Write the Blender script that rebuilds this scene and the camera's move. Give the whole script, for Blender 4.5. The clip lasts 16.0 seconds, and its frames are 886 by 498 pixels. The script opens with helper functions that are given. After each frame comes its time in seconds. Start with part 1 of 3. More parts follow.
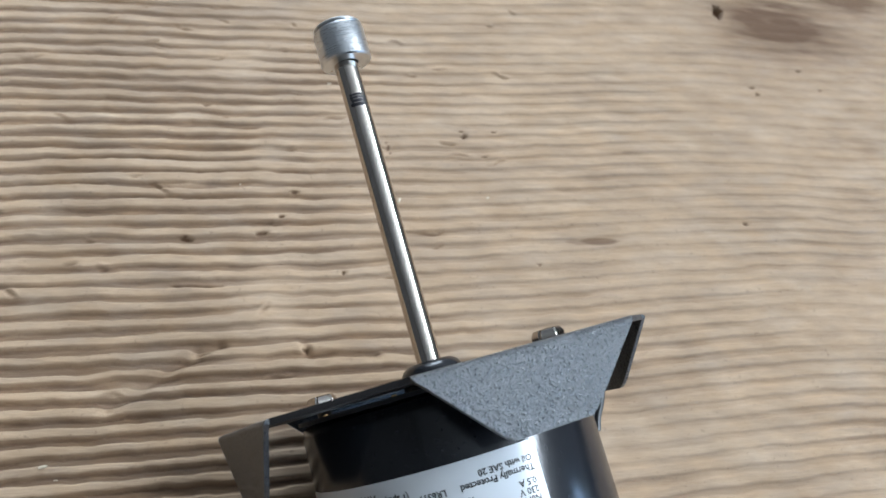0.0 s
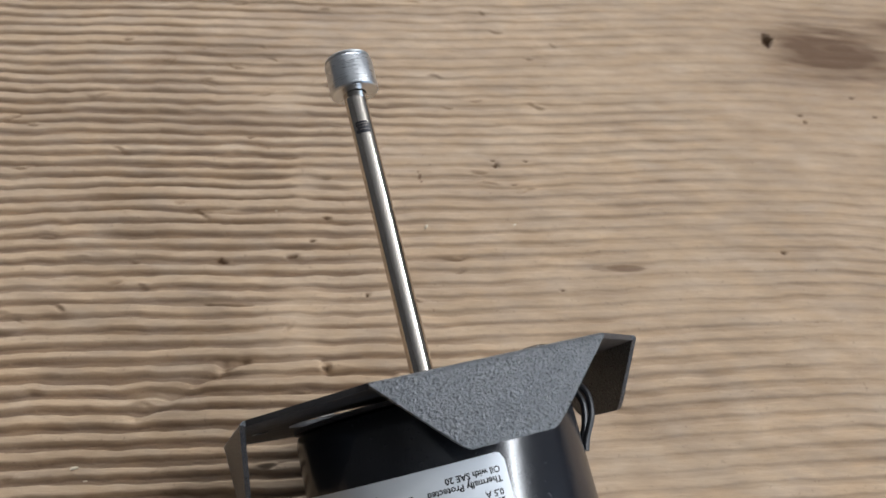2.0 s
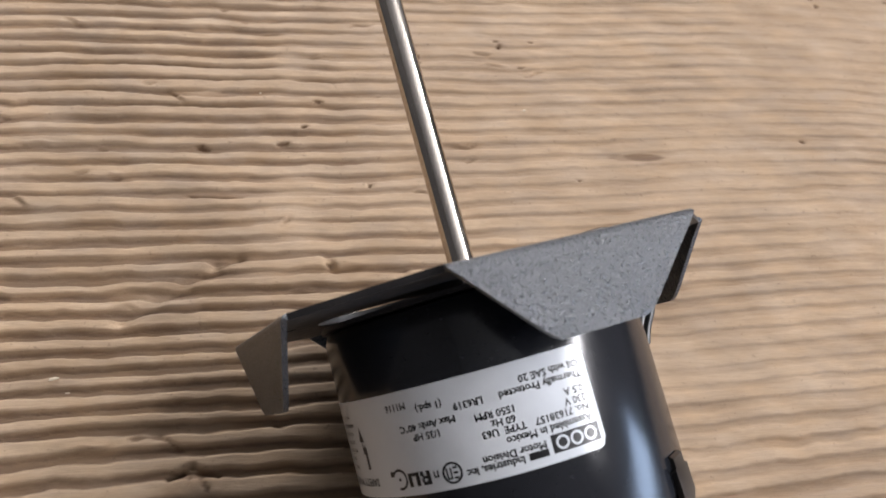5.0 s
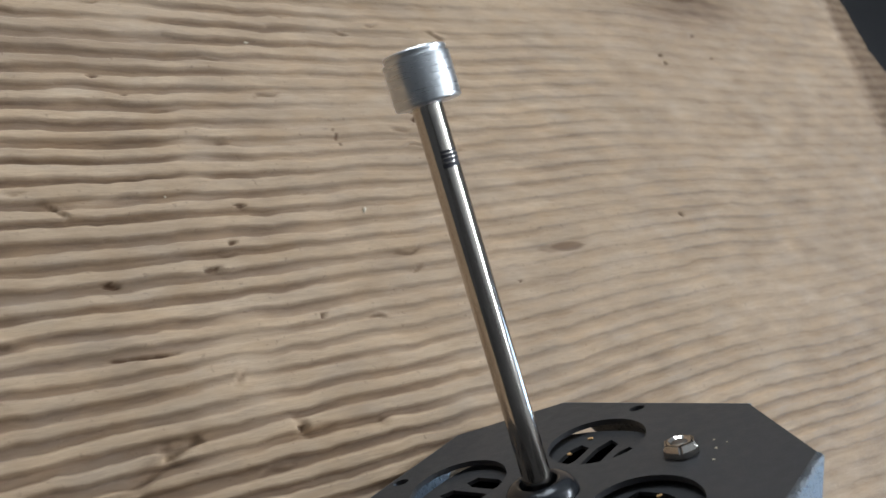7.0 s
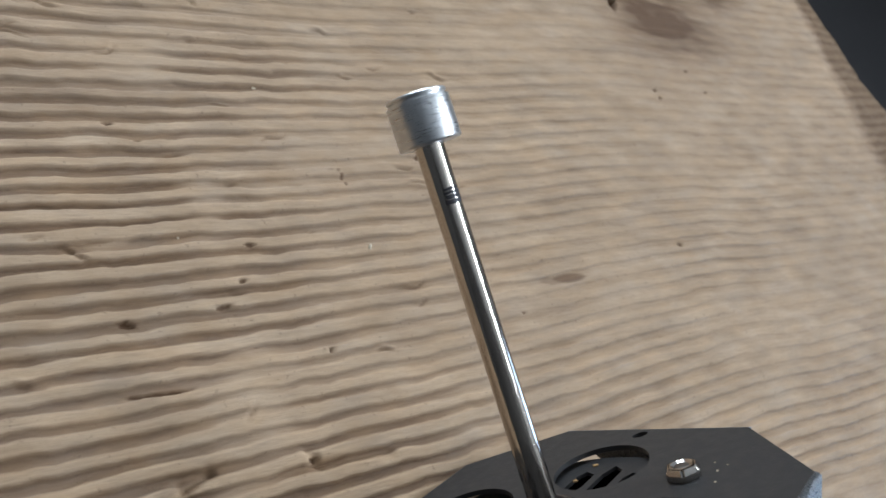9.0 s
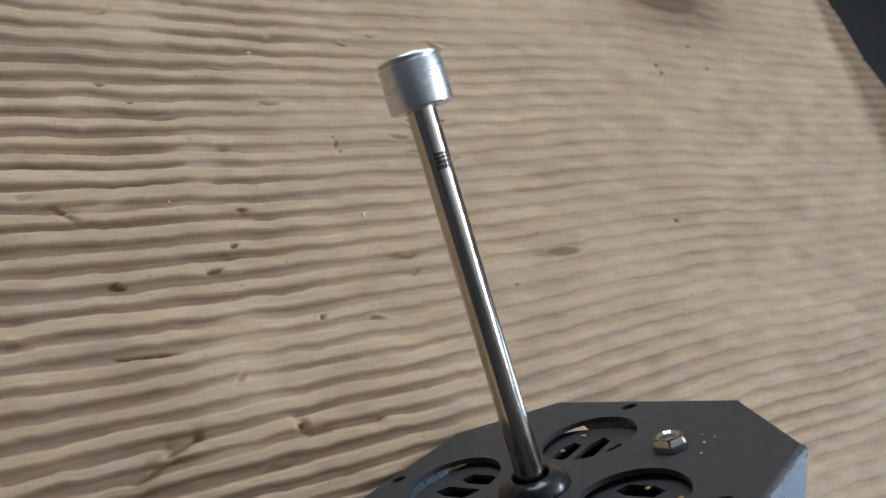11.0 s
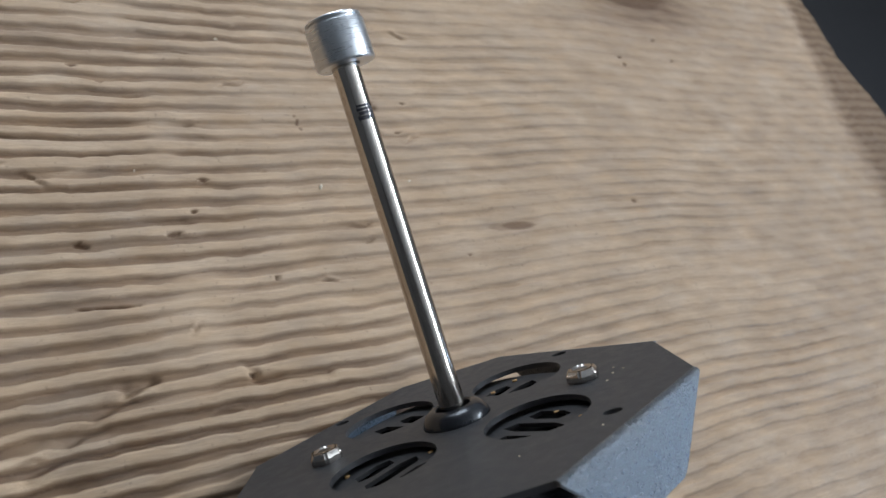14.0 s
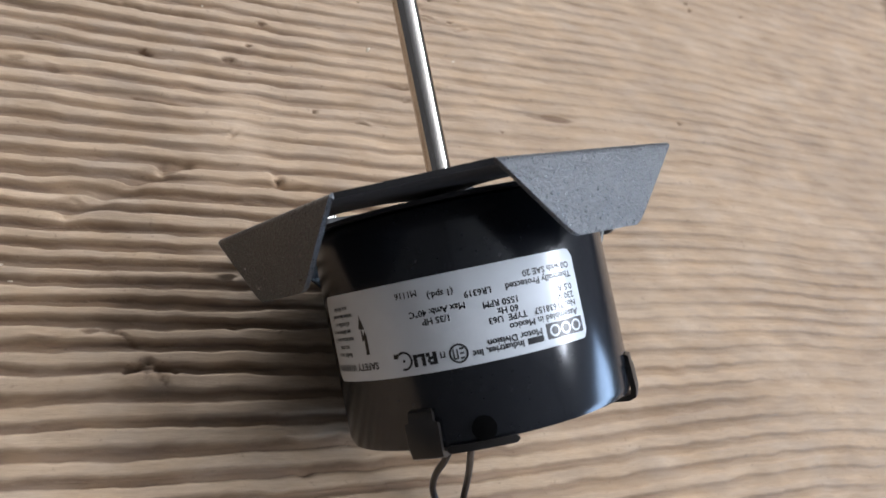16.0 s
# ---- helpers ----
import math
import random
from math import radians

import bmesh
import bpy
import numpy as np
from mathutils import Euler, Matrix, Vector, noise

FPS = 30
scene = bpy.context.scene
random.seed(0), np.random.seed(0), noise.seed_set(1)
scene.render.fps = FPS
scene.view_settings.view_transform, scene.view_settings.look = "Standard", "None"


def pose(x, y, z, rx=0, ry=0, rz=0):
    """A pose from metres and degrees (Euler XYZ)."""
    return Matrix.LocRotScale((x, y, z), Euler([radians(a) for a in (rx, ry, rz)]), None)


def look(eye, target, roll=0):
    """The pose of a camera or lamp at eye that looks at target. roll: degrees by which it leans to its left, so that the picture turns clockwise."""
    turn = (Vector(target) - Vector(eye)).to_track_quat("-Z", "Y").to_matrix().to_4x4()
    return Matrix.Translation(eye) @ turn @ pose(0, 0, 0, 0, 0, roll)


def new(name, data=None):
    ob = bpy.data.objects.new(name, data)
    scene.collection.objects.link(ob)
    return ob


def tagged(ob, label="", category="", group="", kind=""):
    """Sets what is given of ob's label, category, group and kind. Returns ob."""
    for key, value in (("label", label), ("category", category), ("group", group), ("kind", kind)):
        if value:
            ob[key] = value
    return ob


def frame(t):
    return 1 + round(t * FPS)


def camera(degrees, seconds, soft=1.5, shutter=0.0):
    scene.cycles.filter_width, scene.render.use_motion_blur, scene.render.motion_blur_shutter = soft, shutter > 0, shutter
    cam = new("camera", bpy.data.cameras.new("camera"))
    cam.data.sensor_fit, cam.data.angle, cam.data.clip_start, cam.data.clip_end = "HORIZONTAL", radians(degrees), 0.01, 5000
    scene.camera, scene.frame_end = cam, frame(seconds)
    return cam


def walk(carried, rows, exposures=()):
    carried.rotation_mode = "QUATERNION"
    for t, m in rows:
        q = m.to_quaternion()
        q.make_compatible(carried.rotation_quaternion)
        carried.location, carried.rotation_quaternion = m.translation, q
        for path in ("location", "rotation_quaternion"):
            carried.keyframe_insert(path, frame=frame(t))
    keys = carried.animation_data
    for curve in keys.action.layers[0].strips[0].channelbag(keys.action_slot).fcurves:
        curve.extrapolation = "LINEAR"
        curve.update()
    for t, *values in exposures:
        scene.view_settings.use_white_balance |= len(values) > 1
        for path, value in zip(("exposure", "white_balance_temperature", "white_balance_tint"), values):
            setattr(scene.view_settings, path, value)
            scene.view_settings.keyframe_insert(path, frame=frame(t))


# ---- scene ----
cam = camera(58.8, 16.0, soft=1.5)
cam.data.dof.use_dof, cam.data.dof.focus_distance, cam.data.dof.aperture_fstop = True, 0.245, 20.0
PATH = [
    (0, (0.025, 0.031, 0.279), (0.296, 1.205, -1.317), 17.5),
    (0.5, (0.051, 0.023, 0.28), (0.135, 1.24, -1.305), 11.2),
    (1, (0.055, 0.021, 0.287), (0.066, 1.251, -1.289), 8.6),
    (1.5, (0.055, 0.022, 0.284), (0.075, 1.261, -1.286), 8.7),
    (2, (0.056, 0.023, 0.287), (0.08, 1.259, -1.285), 8.6),
    (2.5, (0.06, 0.021, 0.288), (0.1, 1.256, -1.284), 9.1),
    (3, (0.069, 0.004, 0.292), (0.088, 1.244, -1.277), 8.3),
    (3.2, (0.069, -0.006, 0.284), (0.084, 1.236, -1.284), 8.2),
    (5.3, (0.003, 0.051, 0.247), (0.337, 1.069, -1.441), 22.0),
    (5.5, (-0.019, 0.069, 0.241), (0.513, 1.037, -1.427), 30.2),
    (6, (-0.054, 0.093, 0.226), (0.795, 0.95, -1.37), 43.5),
    (6.5, (-0.069, 0.113, 0.226), (0.895, 0.925, -1.327), 47.7),
    (7, (-0.07, 0.122, 0.235), (0.931, 0.93, -1.297), 47.4),
    (7.5, (-0.073, 0.119, 0.236), (0.939, 0.935, -1.284), 46.5),
    (8, (-0.067, 0.102, 0.24), (0.942, 0.932, -1.274), 45.6),
    (8.5, (-0.072, 0.112, 0.25), (0.926, 0.984, -1.248), 44.1),
    (9, (-0.074, 0.118, 0.241), (0.912, 1.009, -1.254), 43.8),
    (9.5, (-0.072, 0.119, 0.235), (0.914, 1.003, -1.263), 44.6),
    (10, (-0.071, 0.12, 0.237), (0.916, 0.985, -1.271), 45.5),
    (12.3, (-0.068, 0.109, 0.249), (0.908, 0.945, -1.284), 45.7),
    (12.5, (-0.067, 0.109, 0.253), (0.898, 0.959, -1.279), 45.1),
    (13, (-0.065, 0.108, 0.257), (0.888, 0.987, -1.266), 43.8),
    (13.5, (-0.06, 0.093, 0.257), (0.886, 0.989, -1.26), 43.3),
    (14, (-0.055, 0.084, 0.255), (0.891, 0.985, -1.26), 43.2),
    (14.5, (-0.054, 0.079, 0.251), (0.89, 0.988, -1.259), 43.2),
    (15, (-0.045, 0.059, 0.24), (0.856, 1.015, -1.268), 42.2),
    (15.5, (-0.0303, 0.0428, 0.2332), (0.7895, 1.0234, -1.3058), 41.5),
    (16, (-0.023, 0.002, 0.243), (0.677, 1.045, -1.313), 39.6),
]
# exposure and white balance of the clip's camera: seconds, stops, kelvin, tint
GRADE = [
    (0.0, 0.10, 6050, 7), (0.6, -0.08, 5850, 3), (1.0, -0.17, 6250, 7), (1.5, -0.19, 6500, 10), (2.3, -0.19, 6800, 14), (3.0, -0.20, 6950, 19), (5.5, 0.07, 7050, 18), (6.2, -0.06, 6950, 17),
    (7.0, -0.30, 6300, 8), (8.0, -0.28, 6200, 8), (10.0, -0.34, 6200, 8), (12.5, -0.33, 6100, 9), (14.5, -0.30, 6100, 9), (15.2, -0.17, 6200, 11), (16.0, 0.09, 6350, 14),
]
walk(cam, [(t, look(eye, target, roll)) for t, eye, target, roll in PATH], GRADE)

# ---- world, windows' light ----
world = bpy.data.worlds.new("sky")
scene.world = world
world.use_nodes = True
wn = world.node_tree
sky = wn.nodes.new("ShaderNodeTexSky")
sky.sky_type, sky.sun_disc = "NISHITA", False
sky.sun_elevation, sky.sun_rotation = radians(40), radians(200)
wn.nodes["Background"].inputs["Strength"].default_value = 0.10
wn.links.new(sky.outputs[0], wn.nodes["Background"].inputs["Color"])


def window_light(name, m, width, height, watts, colour):
    data = bpy.data.lights.new(name, "AREA")
    data.shape, data.size, data.size_y, data.energy, data.color = "RECTANGLE", width, height, watts, colour
    new(name, data).matrix_world = m


# east lamps stand for daylight judged from reflections; the north one is added fill
window_light("daylight_east", pose(3.58, 0.55, 3.55, 0, 90, 0), 0.62, 3.60, 408, (0.85, 0.925, 1.0))
window_light("daylight_east_low", pose(3.58, -0.525, 0.56, 0, 90, 0), 0.90, 1.85, 58, (0.46, 0.68, 1.0))
window_light("fill_north", pose(-0.6, 2.77, 1.20, -90, 0, 0), 1.50, 1.30, 70, (0.84, 0.92, 1.0))


# ---- materials ----
class Nodes:
    """A node material with short calls for noise, colour ramps and bumps."""

    def __init__(self, name, rough=0.5, metal=0.0, colour=(0.5, 0.5, 0.5)):
        self.mat = bpy.data.materials.new(name)
        self.mat.use_nodes = True
        self.t = self.mat.node_tree
        self.bsdf = self.t.nodes["Principled BSDF"]
        self.set("Roughness", rough), self.set("Metallic", metal), self.set("Base Color", (*colour, 1))
        self.obj = self.t.nodes.new("ShaderNodeTexCoord").outputs["Object"]

    def set(self, key, value):
        if isinstance(value, bpy.types.NodeSocket):
            self.t.links.new(value, self.bsdf.inputs[key])
        else:
            self.bsdf.inputs[key].default_value = value

    def noise(self, scale, detail=4.0, stretch=(1, 1, 1), turn=0.0, rough=0.55):
        r = self.t.nodes.new("ShaderNodeMapping")
        r.inputs["Rotation"].default_value = (0, 0, turn)
        self.t.links.new(self.obj, r.inputs["Vector"])
        m = self.t.nodes.new("ShaderNodeMapping")
        m.inputs["Scale"].default_value = stretch
        self.t.links.new(r.outputs[0], m.inputs["Vector"])
        n = self.t.nodes.new("ShaderNodeTexNoise")
        n.inputs["Scale"].default_value, n.inputs["Detail"].default_value = scale, detail
        n.inputs["Roughness"].default_value = rough
        self.t.links.new(m.outputs[0], n.inputs["Vector"])
        return n.outputs["Fac"]

    def attr(self, name):
        n = self.t.nodes.new("ShaderNodeAttribute")
        n.attribute_name = name
        return n.outputs["Fac"]

    def ramp(self, fac, *stops):
        n = self.t.nodes.new("ShaderNodeValToRGB")
        e = n.color_ramp.elements
        while len(e) < len(stops):
            e.new(0.5)
        for el, (p, c) in zip(e, stops):
            el.position = p
            el.color = (*c, 1) if isinstance(c, tuple) else (c, c, c, 1)
        self.t.links.new(fac, n.inputs["Fac"])
        return n.outputs["Color"]

    def mix(self, fac, a, b, mode="MIX"):
        n = self.t.nodes.new("ShaderNodeMix")
        n.data_type, n.blend_type = "RGBA", mode
        for key, value in ((0, fac), (6, a), (7, b)):
            if isinstance(value, bpy.types.NodeSocket):
                self.t.links.new(value, n.inputs[key])
            else:
                n.inputs[key].default_value = value if key == 0 else (*value, 1)
        return n.outputs[2]

    def math(self, op, a, b):
        n = self.t.nodes.new("ShaderNodeMath")
        n.operation = op
        for i, value in enumerate((a, b)):
            if isinstance(value, bpy.types.NodeSocket):
                self.t.links.new(value, n.inputs[i])
            else:
                n.inputs[i].default_value = value
        return n.outputs[0]

    def bump(self, height, depth, strength=1.0):
        n = self.t.nodes.new("ShaderNodeBump")
        n.inputs["Distance"].default_value, n.inputs["Strength"].default_value = depth, strength
        self.t.links.new(height, n.inputs["Height"])
        self.set("Normal", n.outputs["Normal"])


GRAIN = radians(8)


def make_wood():
    k = Nodes("weathered_fir", 0.62)
    ring_shade, stain, edge = k.attr("ring_shade"), k.attr("stain"), k.attr("edge")
    fibre = k.noise(60, 5, (1, 14, 14), -GRAIN, 0.65)
    broad = k.noise(9, 3, (1, 2.2, 1), -GRAIN)
    speck = k.noise(420, 2)
    hair = k.noise(230, 4, (1, 9, 9), -GRAIN, 0.7)
    blotch = k.noise(26, 4, (1, 1.6, 1), -GRAIN)
    # the darkest stop paints the crevices' shade; the others are wood colours
    body = k.ramp(ring_shade, (0.0, (0.065, 0.036, 0.019)), (0.32, (0.235, 0.155, 0.104)), (0.72, (0.50, 0.358, 0.238)), (1.0, (0.60, 0.435, 0.287)))
    body = k.mix(k.ramp(broad, (0.38, 0.0), (0.66, 0.50)), body, (0.42, 0.308, 0.215))
    body = k.mix(k.ramp(fibre, (0.30, 0.30), (0.56, 0.0)), body, (0.30, 0.205, 0.135))
    body = k.mix(k.ramp(hair, (0.32, 0.26), (0.56, 0.0)), body, (0.25, 0.165, 0.11))
    body = k.mix(k.ramp(hair, (0.60, 0.0), (0.80, 0.18)), body, (0.62, 0.48, 0.34))
    body = k.mix(k.ramp(blotch, (0.52, 0.0), (0.72, 0.40)), body, (0.57, 0.45, 0.335))
    body = k.mix(k.ramp(blotch, (0.28, 0.40), (0.44, 0.0)), body, (0.33, 0.245, 0.175))
    body = k.mix(k.ramp(speck, (0.66, 0.0), (0.74, 0.35)), body, (0.15, 0.10, 0.07))
    warm = k.noise(45, 3, (1, 2.5, 1), -GRAIN)
    body = k.mix(k.ramp(warm, (0.48, 0.0), (0.70, 0.34)), body, (0.56, 0.365, 0.205))
    body = k.mix(k.ramp(warm, (0.32, 0.22), (0.46, 0.0)), body, (0.40, 0.325, 0.265))
    body = k.mix(edge, body, (0.125, 0.072, 0.036))
    body = k.mix(stain, body, (0.115, 0.064, 0.035))
    k.set("Base Color", body)
    k.set("Roughness", k.ramp(fibre, (0.3, 0.72), (0.7, 0.55)))
    k.set("Specular IOR Level", 0.15)
    k.bump(k.mix(0.6, fibre, hair), 0.0004, 0.8)
    return k.mat


def make_hammered():
    k = Nodes("dark_grey_textured_paint", 0.42)
    grain = k.noise(1450, 2, rough=0.55)
    broad = k.noise(60, 3)
    k.set("Base Color", k.mix(k.ramp(broad, (0.4, 0.0), (0.7, 0.5)), (0.027, 0.031, 0.036), (0.024, 0.026, 0.029)))
    k.set("Roughness", k.ramp(grain, (0.3, 0.40), (0.7, 0.24)))
    k.set("Specular IOR Level", 0.9)
    k.bump(grain, 0.0005, 1.0)
    return k.mat


def make_plate_paint():
    k = Nodes("dark_grey_satin_paint", 0.5)
    grain = k.noise(1400, 3, rough=0.5)
    dust = k.noise(240, 4)
    k.set("Base Color", k.mix(k.ramp(dust, (0.62, 0.0), (0.76, 0.35)), (0.028, 0.027, 0.028), (0.075, 0.066, 0.057)))
    k.set("Roughness", k.ramp(dust, (0.3, 0.46), (0.7, 0.58)))
    k.bump(grain, 0.00016, 0.6)
    return k.mat


def make_black():
    k = Nodes("gloss_black_paint", 0.12)
    smear = k.noise(35, 4, (1, 1, 0.4))
    fine = k.noise(700, 2)
    k.set("Base Color", k.mix(k.ramp(fine, (0.66, 0.0), (0.8, 0.4)), (0.012, 0.013, 0.016), (0.04, 0.04, 0.042)))
    k.set("Roughness", k.ramp(smear, (0.35, 0.16), (0.7, 0.25)))
    k.bump(k.noise(160, 3), 0.00012, 0.35)
    return k.mat


def make_metal(name, colour, low, high, rings=False, scratch=0.00005):
    k = Nodes(name, low, 1.0, colour)
    line = k.noise(220, 4, (1, 1, 18) if rings else (1, 1, 0.05))
    k.set("Roughness", k.ramp(line, (0.3, low), (0.7, high)))
    k.set("Base Color", k.mix(k.ramp(k.noise(120, 3), (0.45, 0.0), (0.75, 0.35)), colour, tuple(c * 0.72 for c in colour)))
    k.bump(line, scratch, 0.6)
    return k.mat


def make_plain(name, colour, rough, metal=0.0, scale=80.0, spread=0.25, depth=0.0001):
    k = Nodes(name, rough, metal, colour)
    n = k.noise(scale, 4)
    k.set("Base Color", k.mix(k.ramp(n, (0.35, 0.0), (0.75, 1.0)), colour, tuple(c * (1 - spread) for c in colour)))
    k.bump(n, depth, 0.5)
    return k.mat


WOOD = make_wood()
FLAP = make_hammered()
PLATE = make_plate_paint()
BLACK = make_black()
STEEL = make_metal("ground_steel", (0.57, 0.515, 0.455), 0.08, 0.20)
FLAT = make_metal("milled_steel", (0.20, 0.185, 0.155), 0.5, 0.75, False, 0.0006)
ALU = make_metal("turned_aluminium", (0.68, 0.69, 0.70), 0.24, 0.38, True, 0.00002)
ZINC = make_metal("worn_zinc", (0.50, 0.46, 0.42), 0.10, 0.26, False, 0.0002)
OXIDE = make_plain("black_oxide_steel", (0.02, 0.02, 0.022), 0.35, 0.6)
STUD = make_metal("dull_dark_steel", (0.16, 0.145, 0.13), 0.3, 0.5)
INK = make_plain("black_ink", (0.008, 0.008, 0.009), 0.3, spread=0.1)
INSULATION = make_plain("black_wire_insulation", (0.015, 0.015, 0.017), 0.35)
CLIP = make_plain("dark_brown_lacquered_steel", (0.022, 0.019, 0.017), 0.35)
# near-black that paints the dark of the housing's inside and outlet hole
INNER_SHADE = make_plain("inner_shade_black", (0.004, 0.004, 0.004), 0.9)
INNER_SHADE.node_tree.nodes["Principled BSDF"].inputs["Specular IOR Level"].default_value = 0.05
HEAT = make_plain("burnt_blue_steel", (0.022, 0.02, 0.024), 0.5, 0.3)
PAPER = make_plain("satin_white_foil_label", (0.68, 0.71, 0.735), 0.22, spread=0.08, depth=0.00003)
LOW_BOUNCE = make_plain("dark_plaster_low_bounce", (0.075, 0.073, 0.072), 0.9, scale=14, spread=0.12, depth=0.002)
PLASTER = make_plain("off_white_plaster", (0.46, 0.455, 0.45), 0.9, scale=14, spread=0.12, depth=0.002)
DARKFLOOR = make_plain("charcoal_floor", (0.0085, 0.0064, 0.0062), 0.8, scale=25, spread=0.3, depth=0.001)
FRAMEPAINT = make_plain("white_window_paint", (0.7, 0.7, 0.68), 0.45, spread=0.08)
CHIP = make_plain("pale_wood_splinter", (0.62, 0.52, 0.38), 0.7)
DUST = make_plain("orange_dust", (0.50, 0.30, 0.12), 0.8)


def lean_shaft(bm):
    """The shaft runs a little out of true: it leans from its bearing."""
    for v in bm.verts:
        v.co.x -= 0.0009 - 0.0004 * v.co.z / 0.125
        v.co.y += 0.0016 * (1 - v.co.z / 0.125)
    return bm


def part(name, bm, material, parent=None, label="", smooth=False):
    me = bpy.data.meshes.new(name)
    bmesh.ops.recalc_face_normals(bm, faces=bm.faces)
    bm.to_mesh(me)
    bm.free()
    me.materials.append(material)
    if smooth:
        me.polygons.foreach_set("use_smooth", [True] * len(me.polygons))
        me.set_sharp_from_angle(angle=radians(35))
    ob = new(name, me)
    if parent:
        ob.parent = parent
    return tagged(ob, label)


def add_box(bm, lo, hi, bevel=0.0):
    lo, hi = Vector(lo), Vector(hi)
    made = bmesh.ops.create_cube(bm, size=1, matrix=Matrix.Translation((lo + hi) / 2) @ Matrix.Diagonal((*(hi - lo), 1)))
    if bevel:
        edges = list({e for v in made["verts"] for e in v.link_edges})
        bmesh.ops.bevel(bm, geom=edges, offset=bevel, segments=2, affect="EDGES")


def box(lo, hi, bevel=0.0):
    bm = bmesh.new()
    add_box(bm, lo, hi, bevel)
    return bm


def lathe(profile, steps=64, closed=False, radius_at=None):
    """Turns (radius, height) pairs about the z axis."""
    bm = bmesh.new()
    rows = []
    for r, z in profile:
        rows.append([bm.verts.new((r * math.cos(2 * math.pi * i / steps), r * math.sin(2 * math.pi * i / steps), z)) for i in range(steps)])
    for a, b in zip(rows, rows[1:] + rows[:1] if closed else rows[1:]):
        for i in range(steps):
            j = (i + 1) % steps
            bm.faces.new((a[i], a[j], b[j], b[i]))
    if not closed:
        for row in (rows[0], rows[-1]):
            if profile[rows.index(row)][0] > 1e-5:
                bm.faces.new(row)
    bmesh.ops.remove_doubles(bm, verts=bm.verts, dist=1e-6)
    return bm


def sheet(outline, holes, top, thickness):
    """A flat sheet with holes right through it, from top downwards."""
    bm = bmesh.new()
    for loop in [outline] + holes:
        vs = [bm.verts.new((x, y, top)) for x, y in loop]
        for a, b in zip(vs, vs[1:] + vs[:1]):
            bm.edges.new((a, b))
    bmesh.ops.triangle_fill(bm, use_beauty=True, use_dissolve=False, edges=bm.edges[:], normal=(0, 0, 1))
    ext = bmesh.ops.extrude_face_region(bm, geom=bm.faces[:])
    bmesh.ops.translate(bm, vec=(0, 0, -thickness), verts=[g for g in ext["geom"] if isinstance(g, bmesh.types.BMVert)])
    return bm


def ring_loop(cx, cy, r, steps=40):
    return [(cx + r * math.cos(2 * math.pi * i / steps), cy + r * math.sin(2 * math.pi * i / steps)) for i in range(steps)]


def tube(points, radius, sides=10, turns=6):
    """A round cord along a smooth path through the points."""
    pts = [Vector(p) for p in points]
    path = []
    ends = [pts[0] * 2 - pts[1]] + pts + [pts[-1] * 2 - pts[-2]]
    for a, b, c, d in zip(ends, ends[1:], ends[2:], ends[3:]):
        for i in range(turns):
            t = i / turns
            path.append(0.5 * ((2 * b) + (c - a) * t + (2 * a - 5 * b + 4 * c - d) * t * t + (3 * b - a - 3 * c + d) * t ** 3))
    path.append(pts[-1])
    bm = bmesh.new()
    rows = []
    side = Vector((0.3, 0.2, 1)).normalized()
    for i, p in enumerate(path):
        way = (path[min(i + 1, len(path) - 1)] - path[max(i - 1, 0)]).normalized()
        side = (side - way * side.dot(way)).normalized()
        up = way.cross(side)
        rows.append([bm.verts.new(p + radius * (side * math.cos(2 * math.pi * j / sides) + up * math.sin(2 * math.pi * j / sides))) for j in range(sides)])
    for a, b in zip(rows, rows[1:]):
        for j in range(sides):
            bm.faces.new((a[j], a[(j + 1) % sides], b[(j + 1) % sides], b[j]))
    bm.faces.new(rows[0]), bm.faces.new(rows[-1])
    return bm


# ---- the room round the table ----
# Upper walls and ceiling are unseen; their tones steer the bounce light.
FLOOR_Z, CEIL_Z = -0.76, 4.50
X0, X1, Y0, Y1 = -3.0, 3.60, -2.6, 2.80


def wall(name, boxes, material=PLASTER, label="plain off-white plastered wall"):
    bm = bmesh.new()
    for lo, hi in boxes:
        add_box(bm, lo, hi)
    return tagged(part(name, bm, material), label, "wall", kind="structure")


EW = (-1.30, 2.40, 3.20, 3.90)   # upper east window: y from, to; z from, to
LW = (-1.50, 0.45, 0.06, 1.06)   # lower east window
NW = (-1.40, 0.20, 0.50, 1.90)   # north window, unseen, added for fill: x from, to; z from, to
DADO = 0.03
wall("wall_east", [((X1, Y0, DADO), (X1 + 0.2, Y1, LW[2])), ((X1, Y0, LW[3]), (X1 + 0.2, Y1, EW[2])), ((X1, Y0, EW[3]), (X1 + 0.2, Y1, CEIL_Z)),
                   ((X1, Y0, LW[2]), (X1 + 0.2, LW[0], LW[3])), ((X1, LW[1], LW[2]), (X1 + 0.2, Y1, LW[3])),
                   ((X1, Y0, EW[2]), (X1 + 0.2, EW[0], EW[3])), ((X1, EW[1], EW[2]), (X1 + 0.2, Y1, EW[3]))])
wall("wall_north", [((X0, Y1, DADO), (X1, Y1 + 0.2, NW[2])), ((X0, Y1, NW[3]), (X1, Y1 + 0.2, CEIL_Z)),
                    ((X0, Y1, NW[2]), (NW[0], Y1 + 0.2, NW[3])), ((NW[1], Y1, NW[2]), (X1, Y1 + 0.2, NW[3]))])
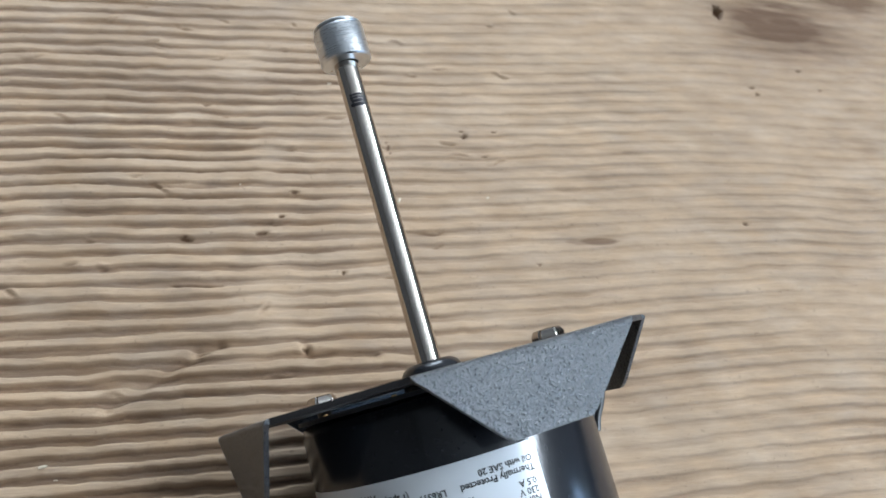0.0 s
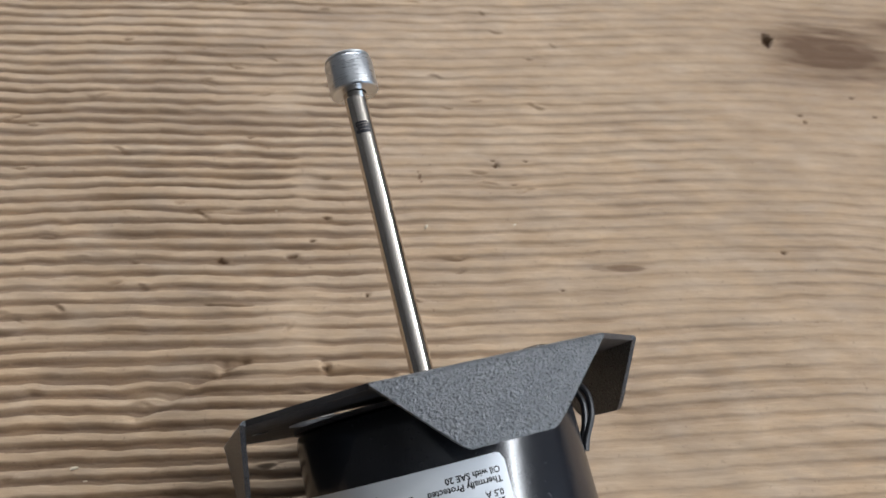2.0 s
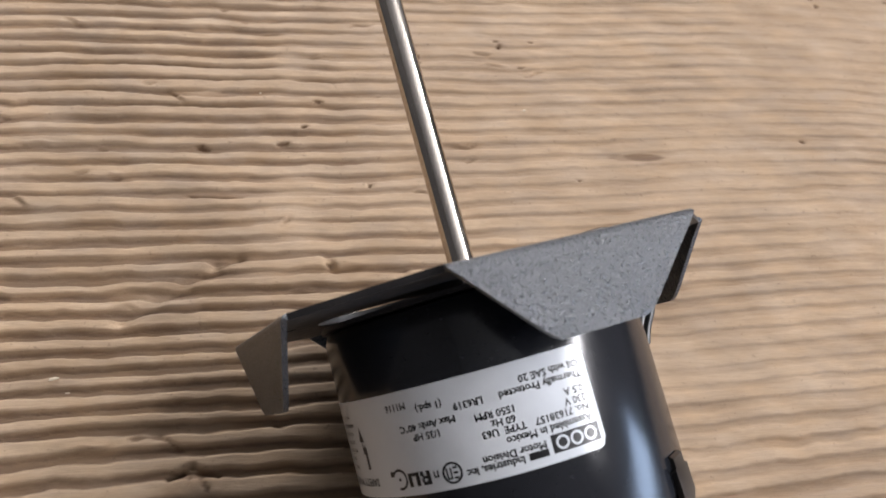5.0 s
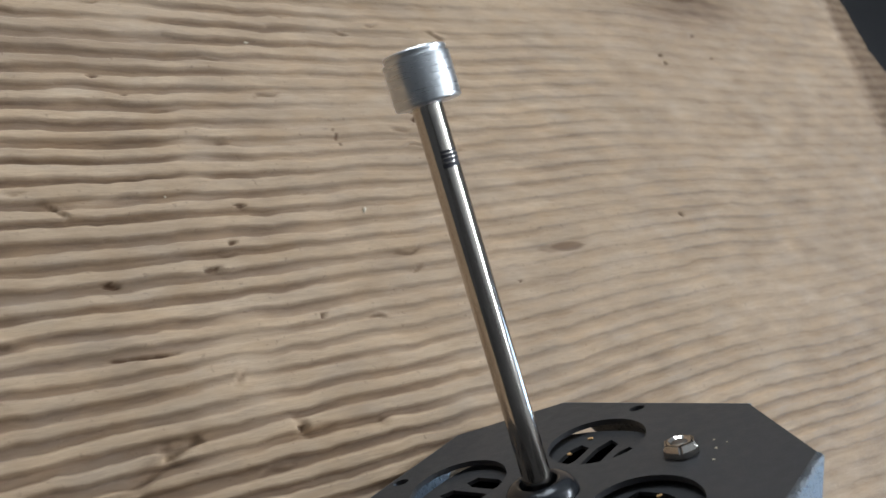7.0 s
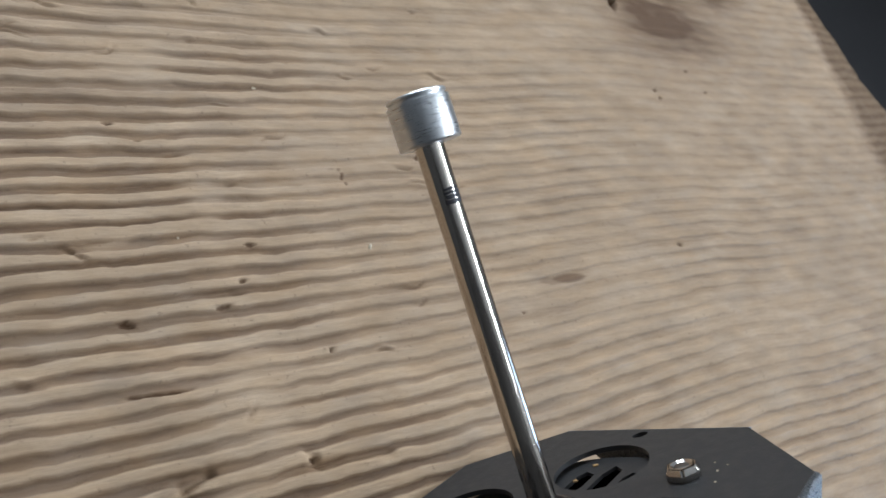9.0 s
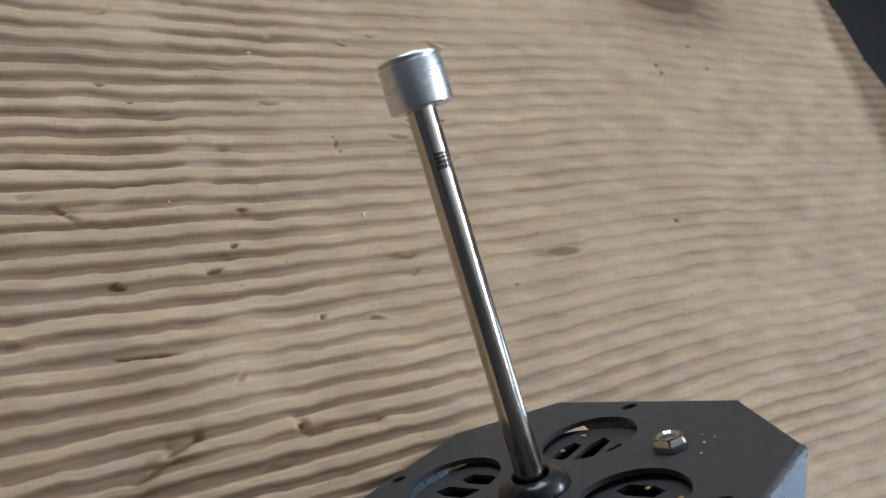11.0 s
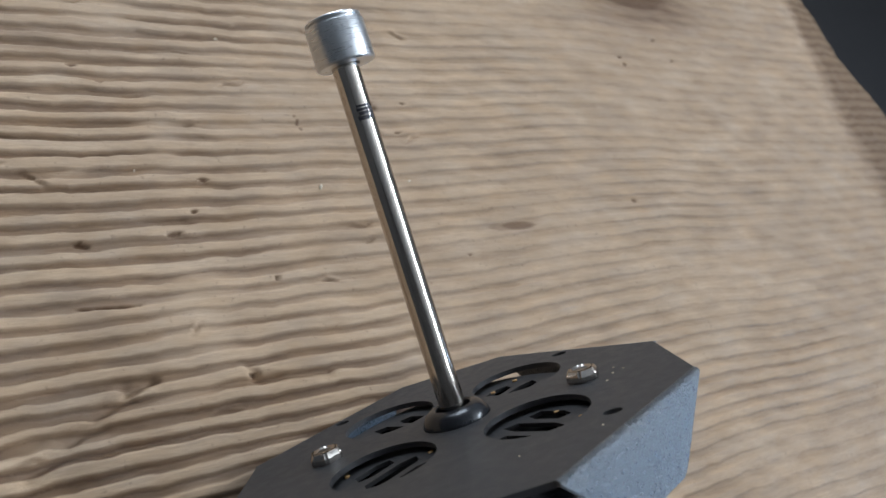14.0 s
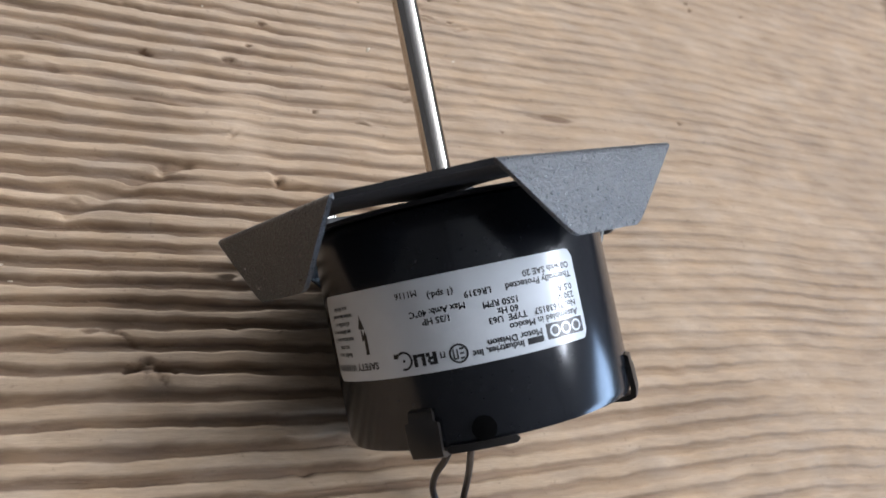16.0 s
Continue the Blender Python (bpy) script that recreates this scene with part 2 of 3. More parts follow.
for name, lo, hi in (("wall_east_base", (X1 - 0.004, Y0, FLOOR_Z), (X1 + 0.2, Y1, DADO)), ("wall_north_base", (X0, Y1 - 0.004, FLOOR_Z), (X1 - 0.004, Y1 + 0.2, DADO))):
    tagged(part(name, box(lo, hi), DARKFLOOR), "dark charcoal painted lower wall", "wall", kind="structure")
# unseen walls kept dark so little light bounces onto the motor's left side
wall("wall_west", [((X0 - 0.2, Y0, FLOOR_Z), (X0, Y1 + 0.2, CEIL_Z))], LOW_BOUNCE, "unseen dark grey wall that holds back bounce light")
wall("wall_south", [((X0 - 0.2, Y0 - 0.2, FLOOR_Z), (X1 + 0.2, Y0, CEIL_Z))], LOW_BOUNCE, "unseen dark grey wall that holds back bounce light")
# unseen ceiling kept pale to send fill light down
tagged(part("ceiling", box((X0 - 0.2, Y0 - 0.2, CEIL_Z), (X1 + 0.2, Y1 + 0.2, CEIL_Z + 0.15)), PLASTER), "unseen off-white plastered ceiling that bounces fill light", "ceiling", kind="structure")
tagged(part("floor", box((X0 - 0.2, Y0 - 0.2, FLOOR_Z - 0.1), (X1 + 0.2, Y1 + 0.2, FLOOR_Z)), DARKFLOOR), "dark charcoal floor below the table", "floor", kind="structure")


def window(name, m, width, height):
    """A white casement frame; m puts its middle in the opening, with its width along x."""
    base = tagged(new(name), "white painted frame of an unseen window in the wall", "window", kind="structure")
    base.matrix_world = m
    bm = bmesh.new()
    w, h, t = width / 2, height / 2, 0.05
    for lo, hi in (((-w, -0.03, -h), (w, 0.03, -h + t)), ((-w, -0.03, h - t), (w, 0.03, h)), ((-w, -0.03, -h + t), (-w + t, 0.03, h - t)), ((w - t, -0.03, -h + t), (w, 0.03, h - t))):
        add_box(bm, lo, hi, 0.006)
    part("window_frame", bm, FRAMEPAINT, base)


window("window_1", pose(X1 + 0.12, 0.55, 3.55, 0, 0, 90), 3.7, 0.70)
window("window_3", pose(X1 + 0.12, -0.525, 0.56, 0, 0, 90), 1.95, 1.0)
# unseen window added round the north fill lamp
window("fill_window", pose(-0.6, Y1 + 0.12, 1.20), 1.6, 1.4)


# ---- the table with its weathered top ----
rng = np.random.default_rng(7)
TABLE = rng.random((256, 256))


def vnoise(x, y):
    """Smooth value noise from 0 to 1 on arrays."""
    xi, yi = np.floor(x).astype(int), np.floor(y).astype(int)
    fx, fy = x - xi, y - yi
    fx, fy = fx * fx * (3 - 2 * fx), fy * fy * (3 - 2 * fy)
    a, b = TABLE[xi % 256, yi % 256], TABLE[(xi + 1) % 256, yi % 256]
    c, d = TABLE[xi % 256, (yi + 1) % 256], TABLE[(xi + 1) % 256, (yi + 1) % 256]
    return (a * (1 - fx) + b * fx) * (1 - fy) + (c * (1 - fx) + d * fx) * fy


def fbm(x, y, octaves=3):
    total, size = 0, 1.0
    for i in range(octaves):
        total = total + size * (vnoise(x * 2 ** i + 17.3 * i, y * 2 ** i + 5.1 * i) - 0.5)
        size *= 0.5
    return total


def blob(x, y, cx, cy, rx, ry, turn=0.0):
    c, s = math.cos(radians(turn)), math.sin(radians(turn))
    dx, dy = x - cx, y - cy
    return np.exp(-(((dx * c + dy * s) / rx) ** 2 + ((dy * c - dx * s) / ry) ** 2))


def step(a, b, x):
    t = np.clip((x - a) / (b - a), 0, 1)
    return t * t * (3 - 2 * t)


# smooth patches where the ridges are worn away: x, y, radii, turn
WORN = [(-0.042, 0.2563, 0.014, 0.0038, 8), (-0.012, 0.275, 0.012, 0.024, 0), (0.002, 0.202, 0.011, 0.022, 0), (-0.038, 0.335, 0.016, 0.011, 8), (-0.010, 0.400, 0.05, 0.020, 8),
        (0.062, 0.309, 0.024, 0.007, 8), (-0.004, 0.173, 0.016, 0.004, 20), (0.118, 0.236, 0.018, 0.010, 8), (0.161, 0.395, 0.022, 0.012, 8), (0.30, 0.36, 0.09, 0.07, 0), (0.28, 0.24, 0.05, 0.03, 8)]
# nicks and pits: x, y, half length, half width, depth
NICKS = [(-0.037, 0.226, 0.003, 0.0012, 0.0014), (0.030, 0.217, 0.0012, 0.0016, 0.0016), (-0.043, 0.303, 0.0022, 0.0014, 0.0015), (-0.033, 0.297, 0.0015, 0.0009, 0.001),
         (0.225, 0.274, 0.0018, 0.0018, 0.001), (0.097, 0.312, 0.002, 0.001, 0.001), (0.080, 0.309, 0.002, 0.0012, 0.001), (0.116, 0.233, 0.0012, 0.001, 0.0008),
         (0.2435, 0.446, 0.0040, 0.009, 0.004), (-0.028, 0.2025, 0.011, 0.0010, 0.0016), (0.019, 0.179, 0.0022, 0.0016, 0.0010), (0.2524, 0.379, 0.002, 0.0016, 0.0012), (0.2545, 0.374, 0.0016, 0.0014, 0.001), (0.2877, 0.4015, 0.0022, 0.0012, 0.001),
         (0.298, 0.387, 0.002, 0.0012, 0.001), (0.0916, 0.2943, 0.003, 0.0008, 0.001), (0.0445, 0.291, 0.0007, 0.0055, 0.0003), (0.004, 0.2571, 0.003, 0.0010, 0.001), (0.0005, 0.2423, 0.002, 0.0011, 0.001),
         (-0.0066, 0.2324, 0.004, 0.0009, 0.0012), (0.0816, 0.3063, 0.0013, 0.0020, 0.0014)]
# brown stains: x, y, radii, turn, depth of colour
STAINS = [(0.286, 0.4435, 0.046, 0.029, 8, 0.95), (0.2445, 0.446, 0.006, 0.010, 60, 0.6), (0.345, 0.480, 0.030, 0.013, 8, 0.85), (0.146, 0.251, 0.010, 0.0022, 10, 0.75), (0.136, 0.249, 0.006, 0.002, 5, 0.4),
          (-0.011, 0.0965, 0.008, 0.005, 20, 0.22), (-0.075, 0.31, 0.06, 0.008, 8, 0.25), (-0.06, 0.37, 0.045, 0.010, 8, 0.35), (-0.03, 0.41, 0.03, 0.008, 8, 0.35), (0.075, 0.395, 0.04, 0.012, 8, 0.15)]


# how many growth rings lie between a place and the board's heart: powers along and across the grain, with their weights
RINGS = [(0, 0, -6.423), (0, 1, 20.634), (0, 2, -0.148), (0, 3, -0.31), (0, 4, -0.685), (1, 0, -1.163), (1, 1, -0.121), (1, 2, -0.133), (1, 3, -0.167), (2, 0, -1.442),
         (2, 1, -0.283), (2, 2, -0.065), (3, 0, -0.357), (3, 1, 0.132), (4, 0, 1.196)]


def ring_count(along, across):
    a, b = (along - 0.08) / 0.2, (across - 0.25) / 0.15
    ca, cb = np.clip(a, -0.95, 1.2), np.clip(b, -0.9, 0.95)
    total = 18.5 * (b - cb) - 0.6 * (a - ca)
    for i, j, w in RINGS:
        total = total + w * ca ** i * cb ** j
    return total


def wood_surface(x, y):
    """Height, tone of the rings with shade painted in, stain and end tone of the weathered table top."""
    c, s = math.cos(GRAIN), math.sin(GRAIN)
    along, across = x * c + y * s, y * c - x * s
    count = ring_count(along, across) + 0.13 * fbm(along * 105, across * 70, 3) + 0.12 * fbm(along * 30, across * 24, 2) + 0.05 * fbm(along * 260, across * 200, 2)
    whole = np.floor(count)
    chips = step(0.50, 0.62, vnoise(along * 30 + whole * 5.3, whole * 7.7 + 0.5)) + 0.7 * step(0.62, 0.70, vnoise(along * 75 + whole * 3.1, whole * 4.9 + 0.5))
    count = count - 0.05 * chips * (1 - step(0.05, 0.22, x))
    f = count - np.floor(count)
    width = 0.11 + 0.04 * vnoise(np.floor(count) * 3.7, along * 18)
    brow = 0.58 + 0.30 * fbm(along * 16 + 3, np.floor(count) * 6.1 + 0.5, 2) + 0.07 * fbm(along * 60, across * 50, 2)
    back = np.clip((f - width) / (1 - width), 0, 1)
    profile = np.where(f < width, step(0, 1, f / width), 1 - 0.80 * step(-0.09, 0.09, back - brow) - 0.20 * step(0.0, 1.0, (back - brow + 0.1) / (1.1 - brow)))
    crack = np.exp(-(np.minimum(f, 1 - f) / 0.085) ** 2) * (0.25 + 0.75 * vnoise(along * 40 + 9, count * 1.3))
    worn = np.zeros_like(x)
    for px, py, rx, ry, turn in WORN:
        worn = np.maximum(worn, blob(x + 0.010 * fbm(x * 60, y * 60, 2), y + 0.008 * fbm(x * 60 + 40, y * 90, 2), px, py, rx, ry, turn))
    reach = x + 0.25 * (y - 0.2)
    wear = np.clip(1.05 - 0.50 * step(0.0, 0.10, reach) - 0.22 * step(0.10, 0.26, reach) + 0.8 * fbm(along * 14, across * 30, 3), 0.12, 1.25)
    wear = wear * (1 + 0.35 * (1 - step(0.12, 0.25, y)) * (1 - step(-0.02, 0.08, x)))
    wear = wear * (1 - 0.75 * worn) * (1 - 0.40 * step(0.22, 0.42, x)) * (1 - 0.40 * step(0.27, 0.40, y))
    depth = 0.0018 * wear
    brink = 0.451 + 0.008 * fbm(y * 16, y * 0 + 3, 2)
    over = np.clip((x - brink) / (0.575 - brink), 0, 1)  # from 0 at the brink to 1 at the end
    depth = depth * (1 - 0.9 * step(0.0, 0.3, over))
    z = depth * (profile - 1 - 0.42 * crack) + 0.0006 * fbm(along * 45, across * 90, 3) + 0.004 * fbm(x * 4, y * 4, 2)
    # a torn gouge across the grain
    for (ax, ay), (bx, by), wide, deep in (((-0.048, 0.147), (-0.0216, 0.1733), 0.0028, 0.0028), ((-0.0216, 0.1733), (-0.0143, 0.1767), 0.0022, 0.0030), ((0.017, 0.182), (0.021, 0.177), 0.0018, 0.0016), ((0.02, 0.178), (0.046, 0.1795), 0.0014, 0.0012)):
        t = np.clip(((x - ax) * (bx - ax) + (y - ay) * (by - ay)) / ((bx - ax) ** 2 + (by - ay) ** 2), 0, 1)
        away = np.hypot(x - ax - t * (bx - ax), y - ay - t * (by - ay)) + 0.0015 * fbm(x * 200, y * 200, 2)
        z = z - deep * np.exp(-(away / wide) ** 2)
    stain = np.zeros_like(x)
    # a small knot: cracks arch over it and run out below
    z = z + 0.0016 * blob(x, y, -0.012, 0.0955, 0.007, 0.004, 8)
    for (ax, ay), (bx, by), wide, deep in (((-0.0205, 0.0962), (-0.0145, 0.1003), 0.0010, 0.0026), ((-0.0145, 0.1003), (-0.0060, 0.0985), 0.0009, 0.0022), ((-0.0140, 0.0995), (-0.0150, 0.0930), 0.0005, 0.0012),
                                            ((-0.0125, 0.0990), (-0.0080, 0.0935), 0.0005, 0.0010), ((-0.034, 0.1075), (-0.026, 0.1090), 0.0008, 0.0014), ((-0.026, 0.1090), (-0.019, 0.1055), 0.0007, 0.0010)):
        t = np.clip(((x - ax) * (bx - ax) + (y - ay) * (by - ay)) / ((bx - ax) ** 2 + (by - ay) ** 2), 0, 1)
        split = np.exp(-((np.hypot(x - ax - t * (bx - ax), y - ay - t * (by - ay)) + 0.0008 * fbm(x * 300, y * 300, 2)) / wide) ** 2)
        z = z - deep * split
        stain = np.maximum(stain, 0.75 * split)
    for px, py, lx, ly, deep in NICKS:
        spot = step(0.48, 0.70, blob(x, y, px, py, lx, ly, 8 + 14 * math.sin(px * 900)) + 0.35 * fbm(x * 500, y * 500, 2))
        z = z - deep * spot
        stain = np.maximum(stain, 0.95 * spot)
    # short tears where fibres lifted, each with a pale splinter beside it
    rng, near = random.Random(12), (x > -0.26) & (x < 0.30) & (y > 0.01) & (y < 0.55)
    xs, ys = x[near], y[near]
    dug, dark, pale = np.zeros_like(xs), np.zeros_like(xs), np.zeros_like(xs)
    for _ in range(120):
        tx, ty = rng.uniform(-0.24, 0.11), rng.uniform(0.03, 0.52)
        turn, run, wide = radians(8 + rng.gauss(0, 16)), rng.uniform(0.0015, 0.0075), rng.uniform(0.00045, 0.0008)
        u, v = (xs - tx) * math.cos(turn) + (ys - ty) * math.sin(turn), (ys - ty) * math.cos(turn) - (xs - tx) * math.sin(turn)
        v = v - 0.0012 * np.sin(u * 420 + tx * 900)
        taper = np.clip(1 - (u / run) ** 2, 0, 1)
        gap = np.exp(-(v / wide) ** 2) * taper
        dug = np.maximum(dug, gap)
        dark = np.maximum(dark, gap * rng.uniform(0.2, 0.6))
        pale = np.maximum(pale, np.exp(-((v - 2.4 * wide) / (1.2 * wide)) ** 2) * taper)
    z[near] += 0.0007 * pale - 0.0010 * dug
    stain[near] = np.maximum(stain[near], dark)
    rough = 0.8 + 0.6 * fbm(x * 50, y * 240, 3)
    for px, py, rx, ry, turn, tone in STAINS:
        stain = np.maximum(stain, tone * (step(0.14, 0.48, blob(x, y, px, py, rx, ry, turn) * rough) if ry < 0.003 else np.clip(blob(x, y, px, py, rx, ry, turn) * 1.5 * rough, 0, 1)))
    # colour of the rings, plus painted shade: crack darkens the crevice under each lip
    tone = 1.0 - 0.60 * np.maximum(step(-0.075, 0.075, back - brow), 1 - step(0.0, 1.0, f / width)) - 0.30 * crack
    # painted darker to the right, against the window light's falloff
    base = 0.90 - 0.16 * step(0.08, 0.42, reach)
    ring_shade = np.clip(base + (tone - 0.88) * np.clip(wear * (1.12 - 0.76 * step(0.01, 0.17, reach)), 0.16, 1), 0, 1)
    # the rough brown end of the board, past a wavering brink
    z = z - 0.0085 * over ** 1.2 + 0.0012 * step(0.0, 0.25, over) * fbm(x * 40, y * 60, 3)
    return z, ring_shade, stain, np.clip(step(-0.22, 0.34, over + 0.10 * fbm(x * 60, y * 160, 3)) * (1.04 - 0.22 * profile), 0, 0.97)


def spaced(lo, a, b, hi, fine, coarse):
    return np.concatenate([np.arange(lo, a, coarse), np.arange(a, b, fine), np.arange(b, hi + coarse / 2, coarse)])


def make_table():
    base = tagged(new("wooden_table"), "weathered ridged fir table with worn knots and nicks", "table")
    gx = spaced(-0.80, -0.24, 0.575, 0.575, 0.0012, 0.02)
    gy = spaced(-0.50, 0.02, 0.60, 1.10, 0.00052, 0.02)
    nx, ny = len(gx), len(gy)
    xx, yy = np.meshgrid(gx, gy, indexing="ij")
    z, ring_shade, stain, edge = wood_surface(xx, yy)
    # the end is cut askew: it runs out further towards the front
    end = np.interp(yy, (0.0, 0.30, 0.407, 0.45, 0.493, 0.523, 0.60, 1.1), (0.66, 0.563, 0.528, 0.5105, 0.5035, 0.494, 0.475, 0.46)) + 0.003 * fbm(yy * 40, yy * 0 + 8, 2)
    xx = np.where(xx > 0.445, 0.445 + (xx - 0.445) / 0.13 * (end - 0.445), xx)
    top = np.stack([xx, yy, z], -1).reshape(-1, 3)
    i, j = np.meshgrid(np.arange(nx - 1), np.arange(ny - 1), indexing="ij")
    a = (i * ny + j).ravel()
    quads = np.stack([a, a + ny, a + ny + 1, a + 1], -1)
    # skirt down to the underside, and the underside
    rim = np.concatenate([np.arange(ny) + (nx - 1) * ny, (np.arange(nx - 2, -1, -1)) * ny + ny - 1, np.arange(ny - 2, -1, -1), np.arange(1, nx) * ny])[:-1]
    low = top[rim].copy()
    low[:, 2] = -0.062
    k = len(rim)
    b = np.arange(k)
    skirt = np.stack([rim[b], len(top) + b, len(top) + (b + 1) % k, rim[(b + 1) % k]], -1)
    me = bpy.data.meshes.new("board")
    me.from_pydata(np.concatenate([top, low]), [], quads.tolist() + skirt.tolist() + [list(range(len(top), len(top) + k))])
    for name, values in (("ring_shade", ring_shade), ("stain", stain), ("edge", edge)):
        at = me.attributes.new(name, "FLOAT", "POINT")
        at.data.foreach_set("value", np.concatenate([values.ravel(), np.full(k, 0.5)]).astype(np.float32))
    me.polygons.foreach_set("use_smooth", [True] * len(quads) + [False] * (k + 1))
    me.update()
    me.materials.append(WOOD)
    new("board", me).parent = base
    for lx in (-0.72, 0.45):
        for ly in (-0.42, 1.02):
            part("leg", box((lx - 0.035, ly - 0.035, FLOOR_Z), (lx + 0.035, ly + 0.035, -0.061), 0.004), WOOD, base)
    return base


make_table()


# ---- the fan motor that lies on the table ----
motor = tagged(new("fan_motor"), "black electric fan motor lying on its side on the table", "motor")
motor.matrix_world = Matrix(((0.82043, 0.44128, -0.36355, 0.05985), (0.10901, 0.50346, 0.85712, 0.14215), (0.56126, -0.74283, 0.36495, 0.06253), (0, 0, 0, 1)))
P, Q = 0.0657, 0.0198     # the octagonal plate: half width, half length of its cut corners
RB, TOP, BOTTOM = 0.043, -0.0040, -0.0665


def polar(r, degrees, z=0.0):
    return Vector((r * math.cos(radians(degrees)), r * math.sin(radians(degrees)), z))


def slot(cx, cy, turn, length, width):
    c, s = math.cos(radians(turn)), math.sin(radians(turn))
    out = []
    for fa, fb in ((-1.0, -0.35), (-0.45, -1.0), (0.75, -1.0), (1.0, 0.35), (0.45, 1.0), (-0.75, 1.0)):
        a, b = fa * length / 2, fb * width / 2
        out.append((cx + a * c - b * s, cy + a * s + b * c))
    return out


SET = Matrix.Translation((-0.0009, -0.0005, 0)) @ Matrix.Rotation(-0.0141, 4, "Z")   # the plate sits a little askew


def make_bracket():
    r = 0.0016
    e = r * math.sqrt(0.5)
    flaps = [((Q, -P), (P, -Q)), ((P, Q), (Q, P)), ((-Q, P), (-P, Q)), ((-P, -Q), (-Q, -P))]
    outline = []
    for (ax, ay), (bx, by) in flaps:
        ox, oy = (1 if ax + bx > 0 else -1) * e, (1 if ay + by > 0 else -1) * e
        outline += [tuple((SET @ Vector((x, y, 0)))[:2]) for x, y in ((ax - ox, ay - oy), (bx - ox, by - oy))]
    holes = [ring_loop(-0.0009, 0.0016, 0.0102)]
    for sx in (-1, 1):
        for sy in (-1, 1):
            holes.append(ring_loop(sx * 0.0212 - 0.0010, sy * 0.0222 + 0.0028, 0.0147, 48))
            holes.append([(sx * 0.0384 - 0.0012 + 0.0026 * math.cos(t / 16 * 2 * math.pi), sy * 0.0370 + 0.0022 + 0.0019 * math.sin(t / 16 * 2 * math.pi)) for t in range(16)])
    plate = part("mounting_plate", sheet(outline, holes, 0.0, 0.0016), PLATE, motor, "dark grey painted octagonal mounting plate")
    for (ax, ay), (bx, by) in flaps:
        a, b = Vector((ax, ay, 0)), Vector((bx, by, 0))
        way = (b - a).normalized()
        out = Vector((ax + bx, ay + by, 0)).normalized()
        long = (b - a).length
        rows = []
        for i in range(7):
            t = i / 6 * math.pi / 2
            rows.append((-r + r * math.sin(t), -r + r * math.cos(t)))
        for d in (0.006, 0.010, 0.014, 0.018, 0.0198, 0.0208):
            rows.append((0.0, -d))
        bm = bmesh.new()
        grid = []
        for o, z in rows:
            inset = 1.02 * max(0.0, -z - 0.0010)
            if z < -0.0200:
                inset += 0.0012
            elif z < -0.019:
                inset += 0.0003
            grid.append([bm.verts.new(a + way * (inset + (long - 2 * inset) * k / 8) + out * o + Vector((0, 0, z))) for k in range(9)])
        for g, h in zip(grid, grid[1:]):
            for k in range(8):
                bm.faces.new((g[k], g[k + 1], h[k + 1], h[k]))
        bmesh.ops.recalc_face_normals(bm, faces=bm.faces)
        if sum((f.normal.dot(out) for f in bm.faces)) < 0:
            bmesh.ops.reverse_faces(bm, faces=bm.faces)
        bmesh.ops.solidify(bm, geom=bm.faces[:], thickness=0.0014)
        bmesh.ops.transform(bm, matrix=SET, verts=bm.verts)
        part("flap", bm, FLAP, plate, "bent flap in rough dark grey paint", True)


make_bracket()

# housing: a drawn can with a rounded shoulder
part("housing", lathe([(0.0405, TOP - 0.0006), (0.0422, TOP - 0.0016), (RB, TOP - 0.004), (RB, BOTTOM + 0.002), (RB - 0.0007, BOTTOM), (RB - 0.0022, BOTTOM), (RB - 0.0022, BOTTOM + 0.003), (0.0395, BOTTOM + 0.004),
                       (0.0395, TOP - 0.004)], 128, True), BLACK, motor, "glossy black painted round housing", True)
slots = []
for turn in (45, 135, 225, 315):
    for off, long in ((-0.0082, 0.0135), (0.0, 0.0205), (0.0082, 0.0135)):
        c = polar(0.0280 - 0.08 * abs(off), turn) + polar(off, turn + 90) + Vector((-0.001, 0.002, 0))
        slots.append(slot(c.x, c.y, turn, long, 0.0056))
part("end_cap", sheet(ring_loop(-0.0008, 0.0024, 0.0437, 96), slots + [ring_loop(0, 0.001, 0.006, 24)], -0.0032, 0.0012), PLATE, motor, "dark grey slotted end cap")
# near-black block behind the slots, put in as the dark of the inside
part("inner_shade_block", lathe([(0.036, BOTTOM + 0.006), (0.038, BOTTOM + 0.007), (0.038, -0.014), (0.036, -0.013)], 48), INNER_SHADE, motor)
part("rear_cap", lathe([(0.0395, BOTTOM + 0.004), (0.0395, BOTTOM + 0.002), (0.020, BOTTOM + 0.0006), (0.012, BOTTOM + 0.0004), (0.010, BOTTOM + 0.004)], 64), BLACK, motor, "black rear cap", True)
part("bearing_boss", lean_shaft(lathe([(0.0100, -0.0035), (0.0100, 0.0004), (0.0097, 0.0014), (0.0087, 0.0030), (0.0072, 0.0040), (0.0060, 0.0043), (0.0053, 0.0040), (0.0050, 0.003), (0.0050, -0.003)], 48, True)), BLACK, motor, "smooth black bearing boss", True)

# shaft with a milled flat near its end; the flat faces FACE degrees
SHAFT_R, FACE = 0.0039, 121
FLAT_Z0, FLAT_DEPTH = 0.0906, 0.0012


